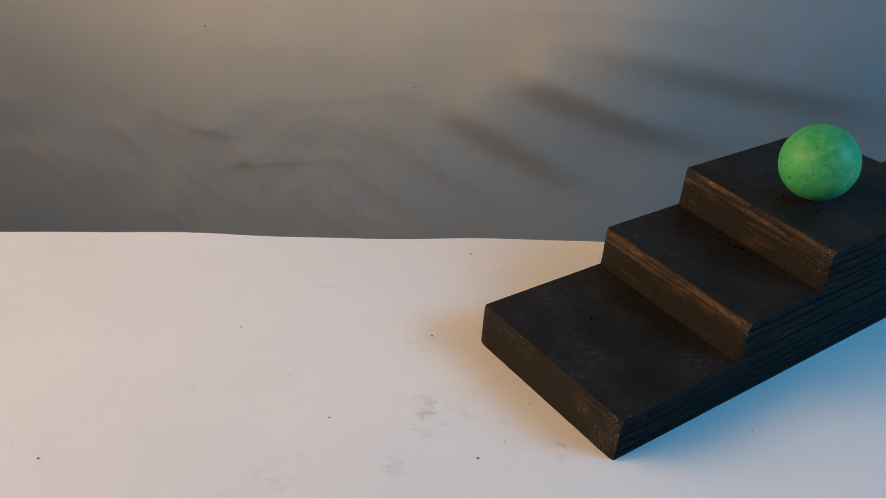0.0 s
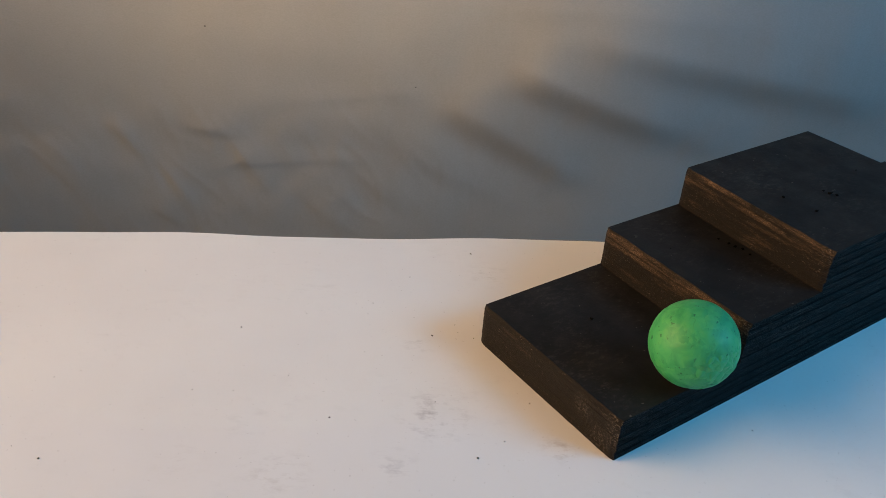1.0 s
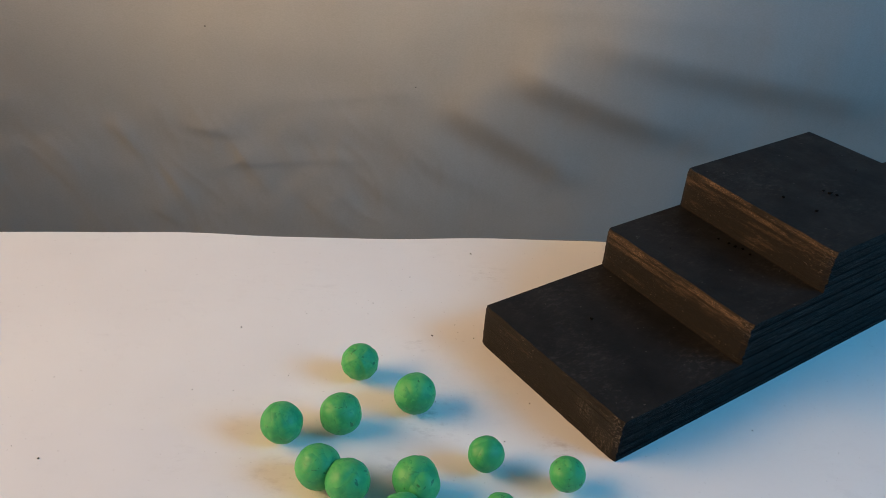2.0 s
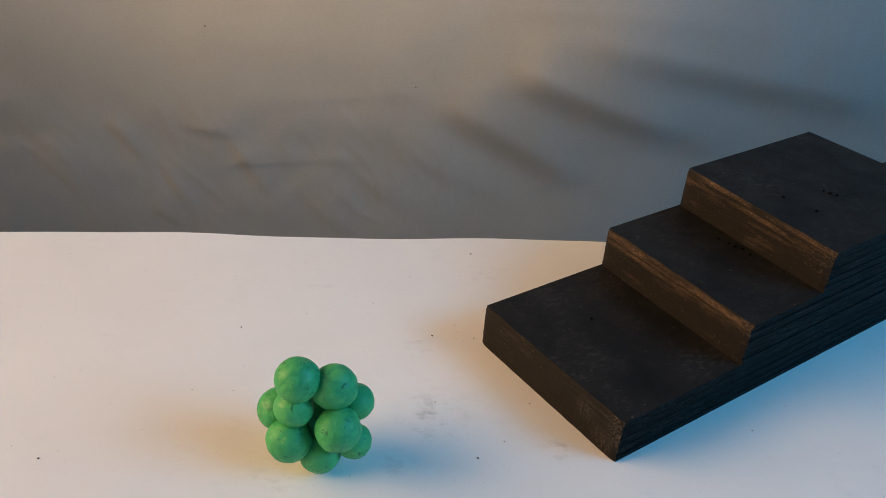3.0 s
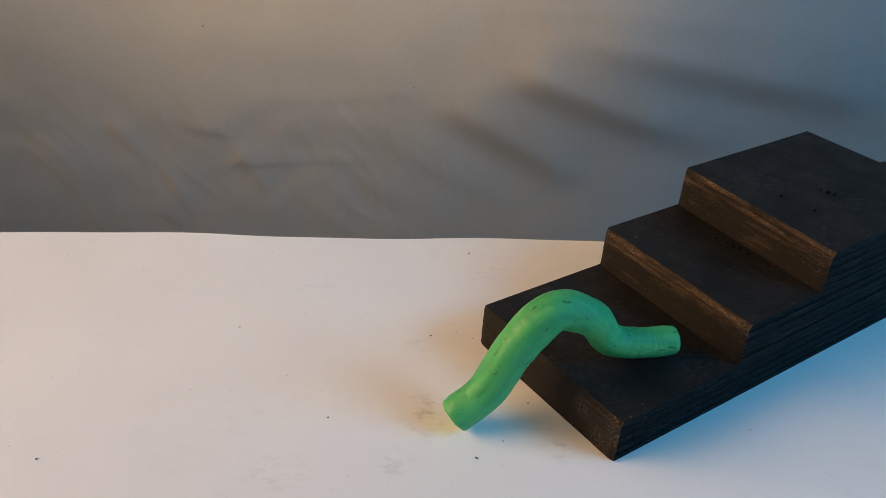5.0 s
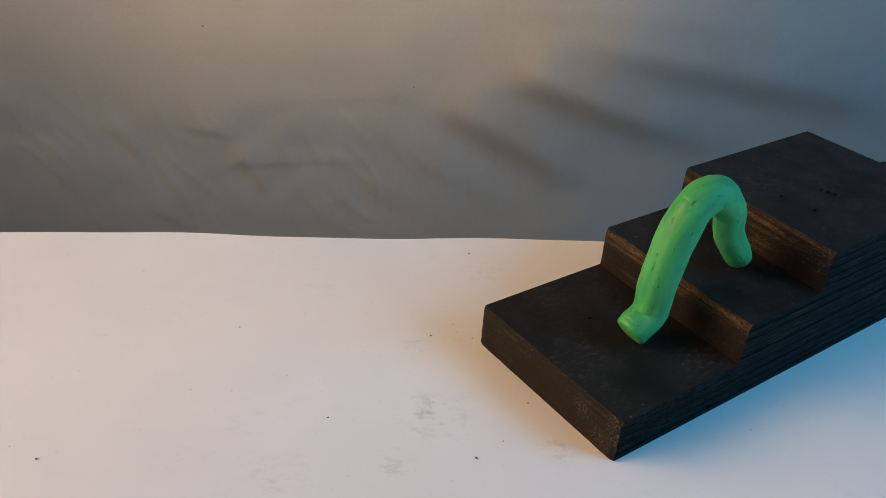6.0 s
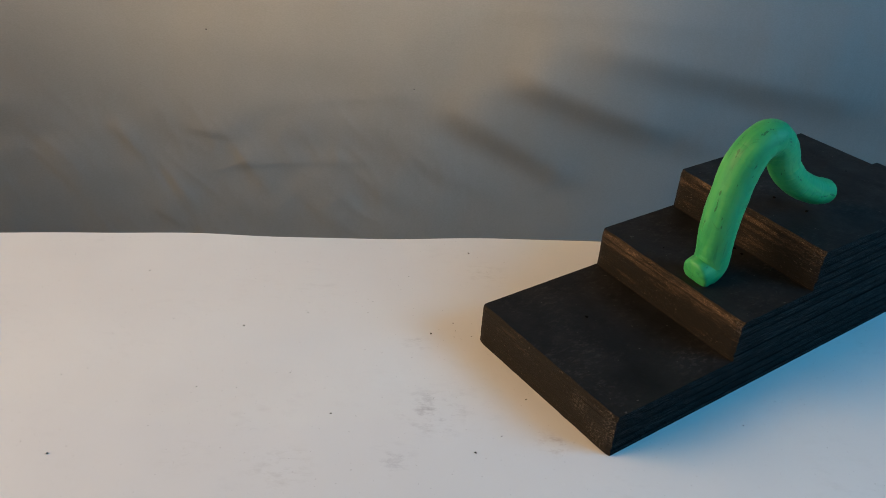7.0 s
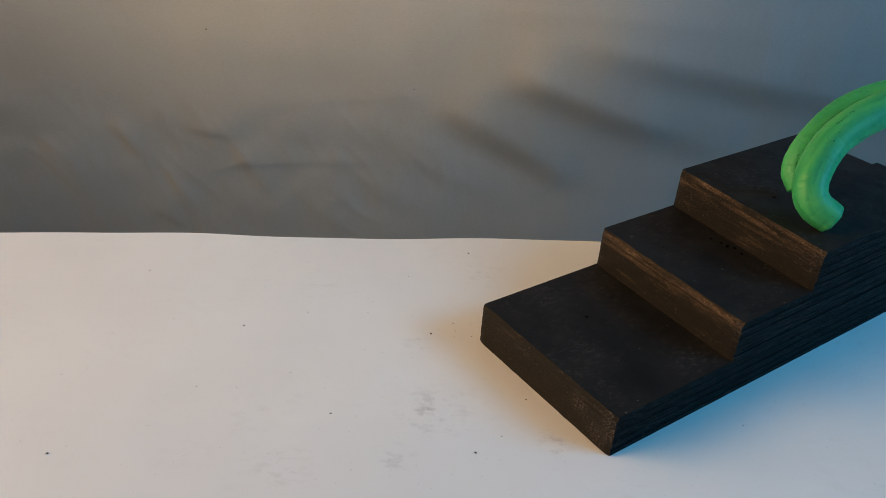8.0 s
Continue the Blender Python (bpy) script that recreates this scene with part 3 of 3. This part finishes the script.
SCATTER = (
    ((1.4, (-32.1, 14.0, 18.0)), (1.5, (-47.0, 30.7, 9.0)), (1.6, (-62.0, 50.3, 9.0)), (1.7, (-84.1, 64.2, 9.0)), (2.4, (-138.1, 8.9, 8.8)), (2.8, (-128.5, -2.9, 28.6)), (3.0, (-120.6, 0.5, 20.0)), (3.2, (-125.3, -1.8, 39.0)), (3.4, (-129.7, 21.3, 22.8)), (3.5, (-128.1, 16.1, 21.3)), (3.6, (-127.7, 12.9, 19.1))),
    ((1.4, (-51.9, 12.6, 9.0)), (1.5, (-71.4, -6.1, 9.0)), (1.6, (-88.2, 4.7, 9.0)), (1.7, (-110.4, 3.3, 9.0)), (2.4, (-163.8, -5.3, 8.8)), (2.8, (-142.1, -7.4, 9.9)), (3.0, (-132.9, -5.1, 20.4)), (3.2, (-132.2, -7.8, 18.3)), (3.4, (-140.2, 15.2, 16.7)), (3.5, (-133.7, 11.0, 17.1)), (3.6, (-132.4, 8.5, 15.7))),
    ((1.4, (-42.6, -6.7, 22.0)), (1.5, (-56.0, 3.7, 9.0)), (1.6, (-64.8, 13.6, 9.0)), (1.7, (-89.7, 20.1, 9.0)), (2.4, (-139.3, -9.9, 8.8)), (2.8, (-129.1, -8.8, 28.1)), (3.0, (-124.3, -11.2, 41.0)), (3.2, (-130.5, -10.8, 37.4)), (3.4, (-134.4, 12.9, 34.5)), (3.5, (-131.6, 11.5, 28.9)), (3.6, (-129.8, 6.6, 26.8))),
    ((1.4, (-51.5, -8.6, 9.0)), (1.5, (-60.5, -19.5, 9.0)), (1.6, (-84.4, -17.0, 9.0)), (1.7, (-95.8, -18.5, 9.0)), (2.4, (-141.3, -27.1, 8.8)), (2.8, (-130.2, -14.2, 8.5)), (3.0, (-127.1, -16.0, 15.6)), (3.2, (-129.4, -12.0, 12.4)), (3.4, (-133.8, 10.9, 8.0)), (3.5, (-132.4, 6.1, 8.0)), (3.6, (-130.4, 4.9, 8.0))),
    ((1.4, (-17.4, 0.8, 26.0)), (1.5, (-26.1, 13.9, 12.0)), (1.6, (-37.7, 27.0, 9.0)), (1.7, (-58.8, 36.3, 9.0)), (2.4, (-113.0, 4.3, 8.8)), (2.8, (-115.3, -4.4, 33.9)), (3.0, (-111.2, -8.3, 36.3)), (3.2, (-122.4, -7.8, 50.3)), (3.4, (-122.1, 11.3, 37.5)), (3.5, (-119.5, 9.7, 33.3)), (3.6, (-121.2, 4.7, 30.0))),
    ((1.4, (-28.2, -8.6, 20.0)), (1.5, (-41.8, -5.0, 9.1)), (1.6, (-46.6, -13.5, 9.0)), (1.7, (-62.3, -18.5, 9.0)), (2.4, (-100.6, -32.7, 8.8)), (2.8, (-108.8, -15.9, 20.8)), (3.0, (-108.7, -16.1, 22.7)), (3.2, (-120.4, -15.2, 36.0)), (3.4, (-125.1, 7.8, 21.6)), (3.5, (-122.2, 4.3, 21.0)), (3.6, (-122.9, 3.7, 17.0))),
    ((1.4, (-39.0, -19.9, 9.0)), (1.5, (-32.8, -22.1, 9.0)), (1.6, (-69.6, -26.8, 9.0)), (1.7, (-91.5, -52.3, 9.0)), (2.4, (-119.5, 4.0, 8.8)), (2.8, (-118.7, -4.5, 18.0)), (3.0, (-118.7, -4.6, 16.7)), (3.2, (-121.2, -1.9, 28.4)), (3.4, (-120.8, 21.2, 17.9)), (3.5, (-120.8, 16.1, 18.3)), (3.6, (-121.2, 12.9, 17.1))),
    ((1.4, (-25.5, -18.0, 9.0)), (1.5, (-18.5, -20.7, 9.0)), (1.6, (-37.7, -29.4, 9.0)), (1.7, (-54.5, -56.0, 9.0)), (2.4, (-119.1, -23.2, 8.8)), (2.8, (-118.5, -12.9, 8.5)), (3.0, (-115.9, -14.7, 8.7)), (3.2, (-116.4, -12.0, 12.9)), (3.4, (-120.4, 10.8, 8.6)), (3.5, (-116.6, 5.7, 8.6)), (3.6, (-117.2, 4.9, 8.6))),
    ((1.4, (-20.3, -3.6, 10.0)), (1.5, (-27.4, -13.6, 18.0)), (1.6, (-30.7, -19.6, 9.0)), (1.7, (-36.8, -49.7, 9.0)), (2.4, (-130.1, 3.9, 8.8)), (2.8, (-124.3, -4.5, 13.1)), (3.0, (-125.6, -12.5, 28.4)), (3.2, (-127.9, -3.2, 8.5)), (3.4, (-134.9, 22.4, 8.0)), (3.5, (-131.3, 16.0, 8.6)), (3.6, (-129.9, 12.8, 8.2))),
    ((1.4, (-31.6, 11.5, 9.0)), (1.5, (-17.4, 3.5, 22.9)), (1.6, (-20.4, -8.4, 9.0)), (1.7, (-24.9, -15.6, 9.0)), (2.4, (-89.0, -0.6, 8.8)), (2.8, (-102.7, -5.9, 24.7)), (3.0, (-103.6, -4.0, 26.0)), (3.2, (-115.8, -7.8, 40.9)), (3.4, (-116.2, 19.5, 8.0)), (3.5, (-116.8, 14.8, 8.5)), (3.6, (-117.3, 11.7, 9.6))),
    ((1.4, (-38.0, -4.8, 9.0)), (1.5, (-17.2, -2.9, 9.0)), (1.6, (4.8, -17.5, 9.0)), (1.7, (13.5, -25.0, 9.0)), (2.4, (-68.1, -5.3, 8.8)), (2.8, (-91.7, -7.4, 14.1)), (3.0, (-103.3, -11.9, 13.2)), (3.2, (-108.4, -10.7, 29.1)), (3.4, (-111.5, 15.2, 25.8)), (3.5, (-114.8, 12.2, 20.8)), (3.6, (-115.3, 8.5, 20.1))),
    ((1.4, (-30.3, -5.8, 9.0)), (1.5, (-37.6, 11.5, 9.3)), (1.6, (-16.0, -37.8, 9.0)), (1.7, (-13.6, -52.3, 9.0)), (2.4, (-92.1, -16.6, 8.8)), (2.8, (-104.3, -10.9, 10.9)), (3.0, (-113.9, -7.9, 8.5)), (3.2, (-117.0, -2.1, 11.6)), (3.4, (-125.3, 19.4, 8.0)), (3.5, (-124.7, 16.0, 8.0)), (3.6, (-124.2, 12.8, 8.0))),
)
AGAIN = (-125.1, -2.6, 19.5)
SPINES = {}
SPINES[4.0] = [(-135.3, -0.8, 16.5), (-122.2, 3.0, 16.5), (-108.3, 7.2, 16.5)]
SPINES[4.1] = [(-140.5, -10.4, 13.5), (-116.5, -4.7, 13.5), (-93.0, 1.7, 13.5)]
SPINES[4.2] = [(-140.7, -10.2, 11.5), (-107.6, -5.7, 11.5), (-72.6, -1.4, 11.5)]
SPINES[4.3] = [(-126.7, -3.7, 10.0), (-93.0, 2.8, 10.0), (-57.0, 8.0, 10.0), (-27.0, 13.3, 10.0)]
SPINES[4.4] = [(-121.3, -5.5, 9.0), (-91.8, -2.3, 9.0), (-65.2, 2.4, 9.0), (-45.1, 7.8, 12.0), (-30.5, 7.3, 22.0), (-18.7, 5.5, 32.0)]
SPINES[4.5] = [(-119.1, -4.3, 9.0), (-105.4, -0.6, 9.0), (-87.9, 4.1, 9.0), (-74.6, 9.6, 9.5), (-61.2, 13.6, 13.0), (-45.7, 18.4, 20.0), (-28.1, 20.8, 28.0), (-13.1, 25.2, 30.0), (-4.2, 27.7, 30.0)]
SPINES[4.6] = [(-116.0, -4.0, 9.0), (-105.4, -0.3, 9.0), (-83.7, 8.2, 9.0), (-70.3, 15.8, 9.5), (-56.7, 22.1, 13.0), (-43.3, 24.9, 21.0), (-26.6, 28.1, 29.0), (-5.9, 37.2, 30.0), (10.0, 39.9, 30.0)]
SPINES[4.7] = [(-111.3, -5.7, 9.0), (-100.8, -1.4, 9.0), (-81.4, 8.4, 9.0), (-68.0, 15.5, 10.0), (-54.4, 22.2, 14.0), (-42.2, 24.9, 22.0), (-26.5, 29.2, 29.0), (-5.9, 37.2, 30.0), (10.1, 40.7, 30.0)]
SPINES[5.8] = [(2.9, 46.1, 30.0), (7.5, 49.0, 37.9), (8.3, 49.5, 53.6), (10.7, 51.1, 69.6), (17.5, 55.4, 83.7), (27.5, 61.8, 88.1), (36.3, 67.5, 78.5), (40.9, 70.4, 64.6), (52.6, 77.9, 51.0)]
SPINES[6.0] = [(12.0, 52.9, 30.0), (17.6, 56.7, 36.2), (18.8, 57.5, 53.5), (22.2, 59.8, 70.7), (28.7, 64.4, 84.9), (37.9, 70.7, 88.2), (47.1, 76.9, 78.2), (51.1, 79.7, 64.2), (59.6, 85.6, 51.0)]
SPINES[6.1] = [(14.5, 53.2, 30.0), (18.7, 56.2, 36.7), (19.9, 57.0, 52.5), (23.0, 59.3, 69.7), (28.5, 63.3, 82.8), (38.0, 70.2, 87.4), (48.6, 77.9, 77.9), (54.0, 81.8, 64.7), (64.8, 89.6, 52.0)]
SPINES[6.2] = [(12.7, 52.9, 30.0), (17.9, 57.6, 35.6), (19.8, 59.3, 52.4), (23.3, 62.4, 67.9), (28.1, 66.8, 79.5), (36.6, 74.5, 84.2), (50.8, 87.3, 78.5), (66.6, 101.5, 65.7), (79.2, 112.9, 58.0)]
SPINES[6.3] = [(15.3, 53.2, 30.0), (20.3, 56.7, 35.7), (25.8, 60.4, 53.4), (34.0, 66.1, 66.6), (44.7, 73.4, 76.2), (54.8, 80.4, 82.6), (69.5, 90.6, 80.4), (94.0, 107.4, 72.0)]
SPINES[6.5] = [(13.7, 55.5, 26.3), (18.0, 58.5, 27.6), (22.2, 61.4, 34.1), (26.4, 64.4, 47.6), (38.1, 72.6, 59.9), (49.0, 80.2, 71.9), (60.2, 88.0, 79.2), (71.3, 95.8, 79.2), (87.2, 106.9, 76.5), (102.4, 117.6, 71.3)]
SPINES[6.6] = [(15.2, 56.2, 30.0), (21.8, 60.9, 35.9), (27.0, 64.7, 47.6), (36.5, 71.7, 60.5), (48.9, 80.7, 71.0), (59.9, 88.7, 79.1), (76.5, 100.9, 80.0), (105.6, 122.1, 72.0)]
SPINES[6.8] = [(37.1, 59.5, 46.0), (40.1, 62.1, 52.1), (43.1, 64.7, 65.4), (48.2, 69.0, 77.6), (54.9, 74.8, 86.1), (63.9, 82.5, 88.4), (78.8, 95.4, 84.5), (105.8, 118.6, 72.0)]
SPINES[7.0] = [(44.3, 75.8, 46.5), (48.4, 78.3, 49.3), (48.4, 78.3, 60.8), (48.2, 78.2, 73.5), (49.4, 78.9, 86.0), (52.2, 80.7, 98.3), (57.3, 83.8, 106.6), (64.0, 87.9, 109.0), (70.8, 92.1, 102.8), (77.1, 96.0, 91.4), (86.7, 101.9, 82.0), (97.6, 108.6, 75.6), (104.9, 113.1, 73.2)]
SPINES[7.2] = [(59.3, 83.8, 52.0), (65.3, 88.2, 59.1), (65.1, 88.1, 79.9), (67.2, 89.7, 97.6), (74.1, 94.8, 105.4), (84.9, 102.8, 98.4), (93.0, 108.7, 86.2), (107.5, 119.5, 72.0)]
SPINES[7.4] = [(70.5, 93.6, 70.0), (77.9, 99.3, 75.0), (77.8, 99.2, 92.5), (78.4, 99.7, 109.0), (84.3, 104.2, 119.7), (94.4, 112.0, 113.2), (102.2, 117.9, 94.3), (111.2, 124.9, 72.0)]
SPINES[7.5] = [(76.7, 100.1, 70.5), (81.8, 103.0, 72.4), (82.4, 103.4, 81.2), (80.4, 102.3, 93.8), (78.9, 101.4, 110.2), (78.7, 101.2, 121.4), (81.2, 102.7, 128.1), (86.2, 105.5, 128.7), (90.5, 108.1, 122.9), (92.8, 109.4, 112.5), (95.3, 110.8, 95.2), (97.5, 112.1, 84.6), (103.1, 115.3, 75.6)]
SPINES[7.6] = [(76.8, 101.9, 72.0), (82.9, 106.0, 76.4), (78.7, 103.2, 93.5), (75.9, 101.3, 110.8), (78.1, 102.7, 122.4), (83.9, 106.6, 124.0), (91.9, 112.0, 115.8), (100.8, 117.9, 97.1), (111.2, 124.9, 72.0)]
SPINES[7.8] = [(96.0, 115.5, 74.0), (93.2, 121.6, 82.9), (90.4, 127.7, 97.7), (89.0, 130.8, 110.7), (89.6, 129.4, 116.4), (92.1, 124.0, 113.7), (95.1, 117.5, 99.7), (98.8, 109.4, 83.4), (102.8, 100.4, 72.0)]
SPINES[8.0] = [(100.7, 93.8, 70.7), (95.2, 96.1, 74.3), (93.0, 100.7, 79.9), (96.7, 108.8, 87.3), (104.0, 117.6, 96.0), (115.1, 125.3, 102.7), (128.1, 131.9, 107.9), (140.3, 139.6, 110.9), (145.9, 147.3, 111.8), (141.9, 150.9, 110.1), (130.9, 150.0, 106.6), (118.0, 145.6, 101.4), (106.2, 138.3, 93.4), (97.7, 131.2, 83.8), (95.3, 126.8, 76.5), (96.7, 123.0, 72.3)]
SPINES[5.0] = [(-62.0, 14.0, 9.0), (-52.0, 18.0, 18.0), (-42.0, 22.0, 38.0), (-28.0, 28.0, 52.0), (-12.0, 34.0, 46.0), (-2.0, 38.0, 33.0), (12.0, 41.0, 30.0), (24.0, 44.0, 30.0)]
SPINES[5.2] = [(-40.0, 22.0, 14.0), (-32.0, 26.0, 30.0), (-22.0, 32.0, 52.0), (-8.0, 40.0, 60.0), (6.0, 47.0, 54.0), (20.0, 54.0, 48.0), (34.0, 62.0, 47.0), (46.0, 72.0, 51.0)]
SPINES[5.5] = [(-18.0, 34.0, 29.0), (-10.0, 38.0, 40.0), (-4.0, 42.0, 56.0), (6.0, 47.0, 70.0), (18.0, 55.0, 74.0), (30.0, 63.0, 66.0), (38.0, 69.0, 56.0), (52.0, 77.0, 51.0)]


def fib(n, count):
    z = 1 - 2 * (n + 0.5) / count
    a = n * 2.399963
    return Vector((math.sqrt(1 - z * z) * math.cos(a), math.sqrt(1 - z * z) * math.sin(a), z))


def between(keys, t):
    """The value at t among (time, vector) keys, eased along a smooth curve."""
    keys = sorted(keys)
    if t <= keys[0][0]:
        return Vector(keys[0][1])
    for (ta, a), (tb, b) in zip(keys, keys[1:]):
        if t <= tb + 1e-6:
            f = (t - ta) / (tb - ta)
            return Vector(a).lerp(Vector(b), f)
    return Vector(keys[-1][1])


def resample(points, count):
    """Evenly spaced places and directions along a smooth curve through the points."""
    p = [Vector(q) for q in points]
    p = [p[0] * 2 - p[1]] + p + [p[-1] * 2 - p[-2]]
    fine = []
    for a, b, c, d in zip(p, p[1:], p[2:], p[3:]):
        for k in range(16):
            s = k / 16
            fine.append(0.5 * (2 * b + (c - a) * s + (2 * a - 5 * b + 4 * c - d) * s * s + (3 * b - a - 3 * c + d) * s ** 3))
    fine.append(p[-2])
    run = [0.0]
    for a, b in zip(fine, fine[1:]):
        run.append(run[-1] + (b - a).length)
    places = []
    for n in range(count):
        want, k = run[-1] * n / (count - 1), 0
        while k < len(run) - 2 and run[k + 1] < want:
            k += 1
        places.append(fine[k].lerp(fine[k + 1], (want - run[k]) / max(run[k + 1] - run[k], 1e-6)))
    ways = [(places[min(n + 2, count - 1)] - places[max(n - 2, 0)]).normalized() for n in range(count)]
    return places, ways


def axes(way):
    """A turn whose z runs along way and whose x faces the viewer's side."""
    side = Vector((0.1, -0.85, 0.52))
    x = (side - way * side.dot(way)).normalized()
    return Matrix((x, way.cross(x), way)).transposed().to_quaternion()


# the place on the rolling ball that each lump takes: every piece has lumps that face all ways
def first_place(i, k):
    return i + PIECES * k


def ball_turn(t):
    """The rolling ball's turn at t."""
    q = Matrix.Identity(3).to_quaternion()
    for (ta, a), (tb, b) in zip(ROLL, ROLL[1:]):
        if ta >= t - 1e-6:
            break
        step = Vector(b) - Vector(a)
        axis = Vector((0, 0, 1)).cross(step)
        if axis.length > 1e-6:
            q = Matrix.Rotation(min(step.length / BALL, 1.35), 3, axis).to_quaternion() @ q
    return q


FAT = {4.0: 15.2, 4.1: 12.6, 4.2: 10.8, 4.3: 9.8}


def worm_at(t):
    if t in SPINES:
        return resample(SPINES[t], COUNT)
    ta, tb = max(g for g in SPINES if g < t), min(g for g in SPINES if g > t)
    a, b = resample(SPINES[ta], COUNT), resample(SPINES[tb], COUNT)
    f = (t - ta) / (tb - ta)
    return [p.lerp(q, f) for p, q in zip(a[0], b[0])], [p.lerp(q, f).normalized() for p, q in zip(a[1], b[1])]


def outward(way, n, rise):
    """A lump's turn on a roll along way: its dome faces out, at the angle of its place round the roll."""
    q = axes(way)
    side = q @ Vector((math.cos(n * 2.399963), math.sin(n * 2.399963), 0))
    out = (side * math.sqrt(max(0.0, 1 - rise * rise)) + way * rise).normalized()
    return out, way.rotation_difference(out) @ q


def lumps_at(t):
    """The place and turn of every lump at t, piece by piece."""
    made = []
    spin = ball_turn(min(t, 1.3))
    way = resample(SPINES[4.0], COUNT)[1][COUNT // 2]
    worm = worm_at(t) if t >= 3.95 else None
    for i in range(PIECES):
        for k in range(LUMPS):
            n = i * LUMPS + k
            r = SIZE[n] * 1000
            place = fib(first_place(i, k), COUNT)
            home = spin @ place.to_track_quat("Z", "X")
            jitter = 0.07 * math.sin(n * 2.7)
            out, turned = outward(way, n, 2 * (n + 0.5) / COUNT - 1)
            again = Vector(AGAIN) + out * (BALL + 1.0 - DOME[n] * r + jitter)
            if t <= 1.3:
                made.append((between(ROLL, t) + (spin @ place) * (BALL - DOME[n] * r + jitter), home))
            elif t < 3.95:
                centre = between(SCATTER[i], t) + fib(k, LUMPS) * (0.02 if t < 2 else 0.1 + 1.0 * min(max((t - 3.3) / 0.2, 0.0), 1.0))
                gathered = min(max((t - 3.6) / 0.2, 0.0), 1.0) ** 0.7
                made.append((centre.lerp(again, gathered), home.slerp(turned, min(max((t - 1.8) / 1.7, 0.0), 1.0))))
            else:
                q = axes(worm[1][n])
                fat = FAT.get(round(t, 1), 0.0)
                if fat > 9.9:
                    tip = 2 * (n + 0.5) / COUNT - 1
                    end = math.copysign(max(0.0, (abs(tip) - 0.8) / 0.2), tip)
                    out, face = outward(worm[1][n], n, 0.97 * end)
                    reach = max(fat - DOME[n] * r + 0.4 * jitter, 0.3)
                    along = worm[1][n] * out.dot(worm[1][n])
                    lean = 1.0 if t < 4.15 else 0.5
                    made.append((worm[0][n] + (out - along) * reach + along * reach * 0.4, q.slerp(face, lean)))
                else:
                    side = q @ Vector((math.cos(n * 2.4), math.sin(n * 2.4), 0))
                    made.append((worm[0][n] + side * (0.9 if fat else 0.15), q))
    return made


def motions():
    walk(STEPS, [(0.0, pose(-0.0006, 0.0007, 0, 0, 0, TURN)), (1.3, pose(-0.0006, 0.0007, 0, 0, 0, TURN)), (1.4, pose(0, 0, 0, 0, 0, TURN)), (8.0, pose(0, 0, 0, 0, 0, TURN))])
    times = [n / 10 for n in range(81)]
    whole = [lumps_at(t) for t in times]
    middle = []
    for poses in whole:
        centre = sum((p for p, _ in poses), Vector()) / COUNT
        low = min(p.z for p, _ in poses)
        middle.append(Matrix.Translation(Vector((centre.x, centre.y, max(low - 9, 0))) / 1000))
    walk(CLAY_THING, list(zip(times, middle)))
    for i in range(PIECES):
        held = []
        for poses, mid in zip(whole, middle):
            p, q = poses[i * LUMPS]
            held.append(Matrix.LocRotScale(p / 1000, q, None))
        walk(CLAY_PIECES[i][0], [(t, mid.inverted() @ m) for t, mid, m in zip(times, middle, held)])
        for k in range(1, LUMPS):
            rows = []
            for t, poses, m in zip(times, whole, held):
                p, q = poses[i * LUMPS + k]
                rows.append((t, m.inverted() @ Matrix.LocRotScale(p / 1000, q, None)))
            walk(CLAY_PIECES[i][k], rows)


motions()
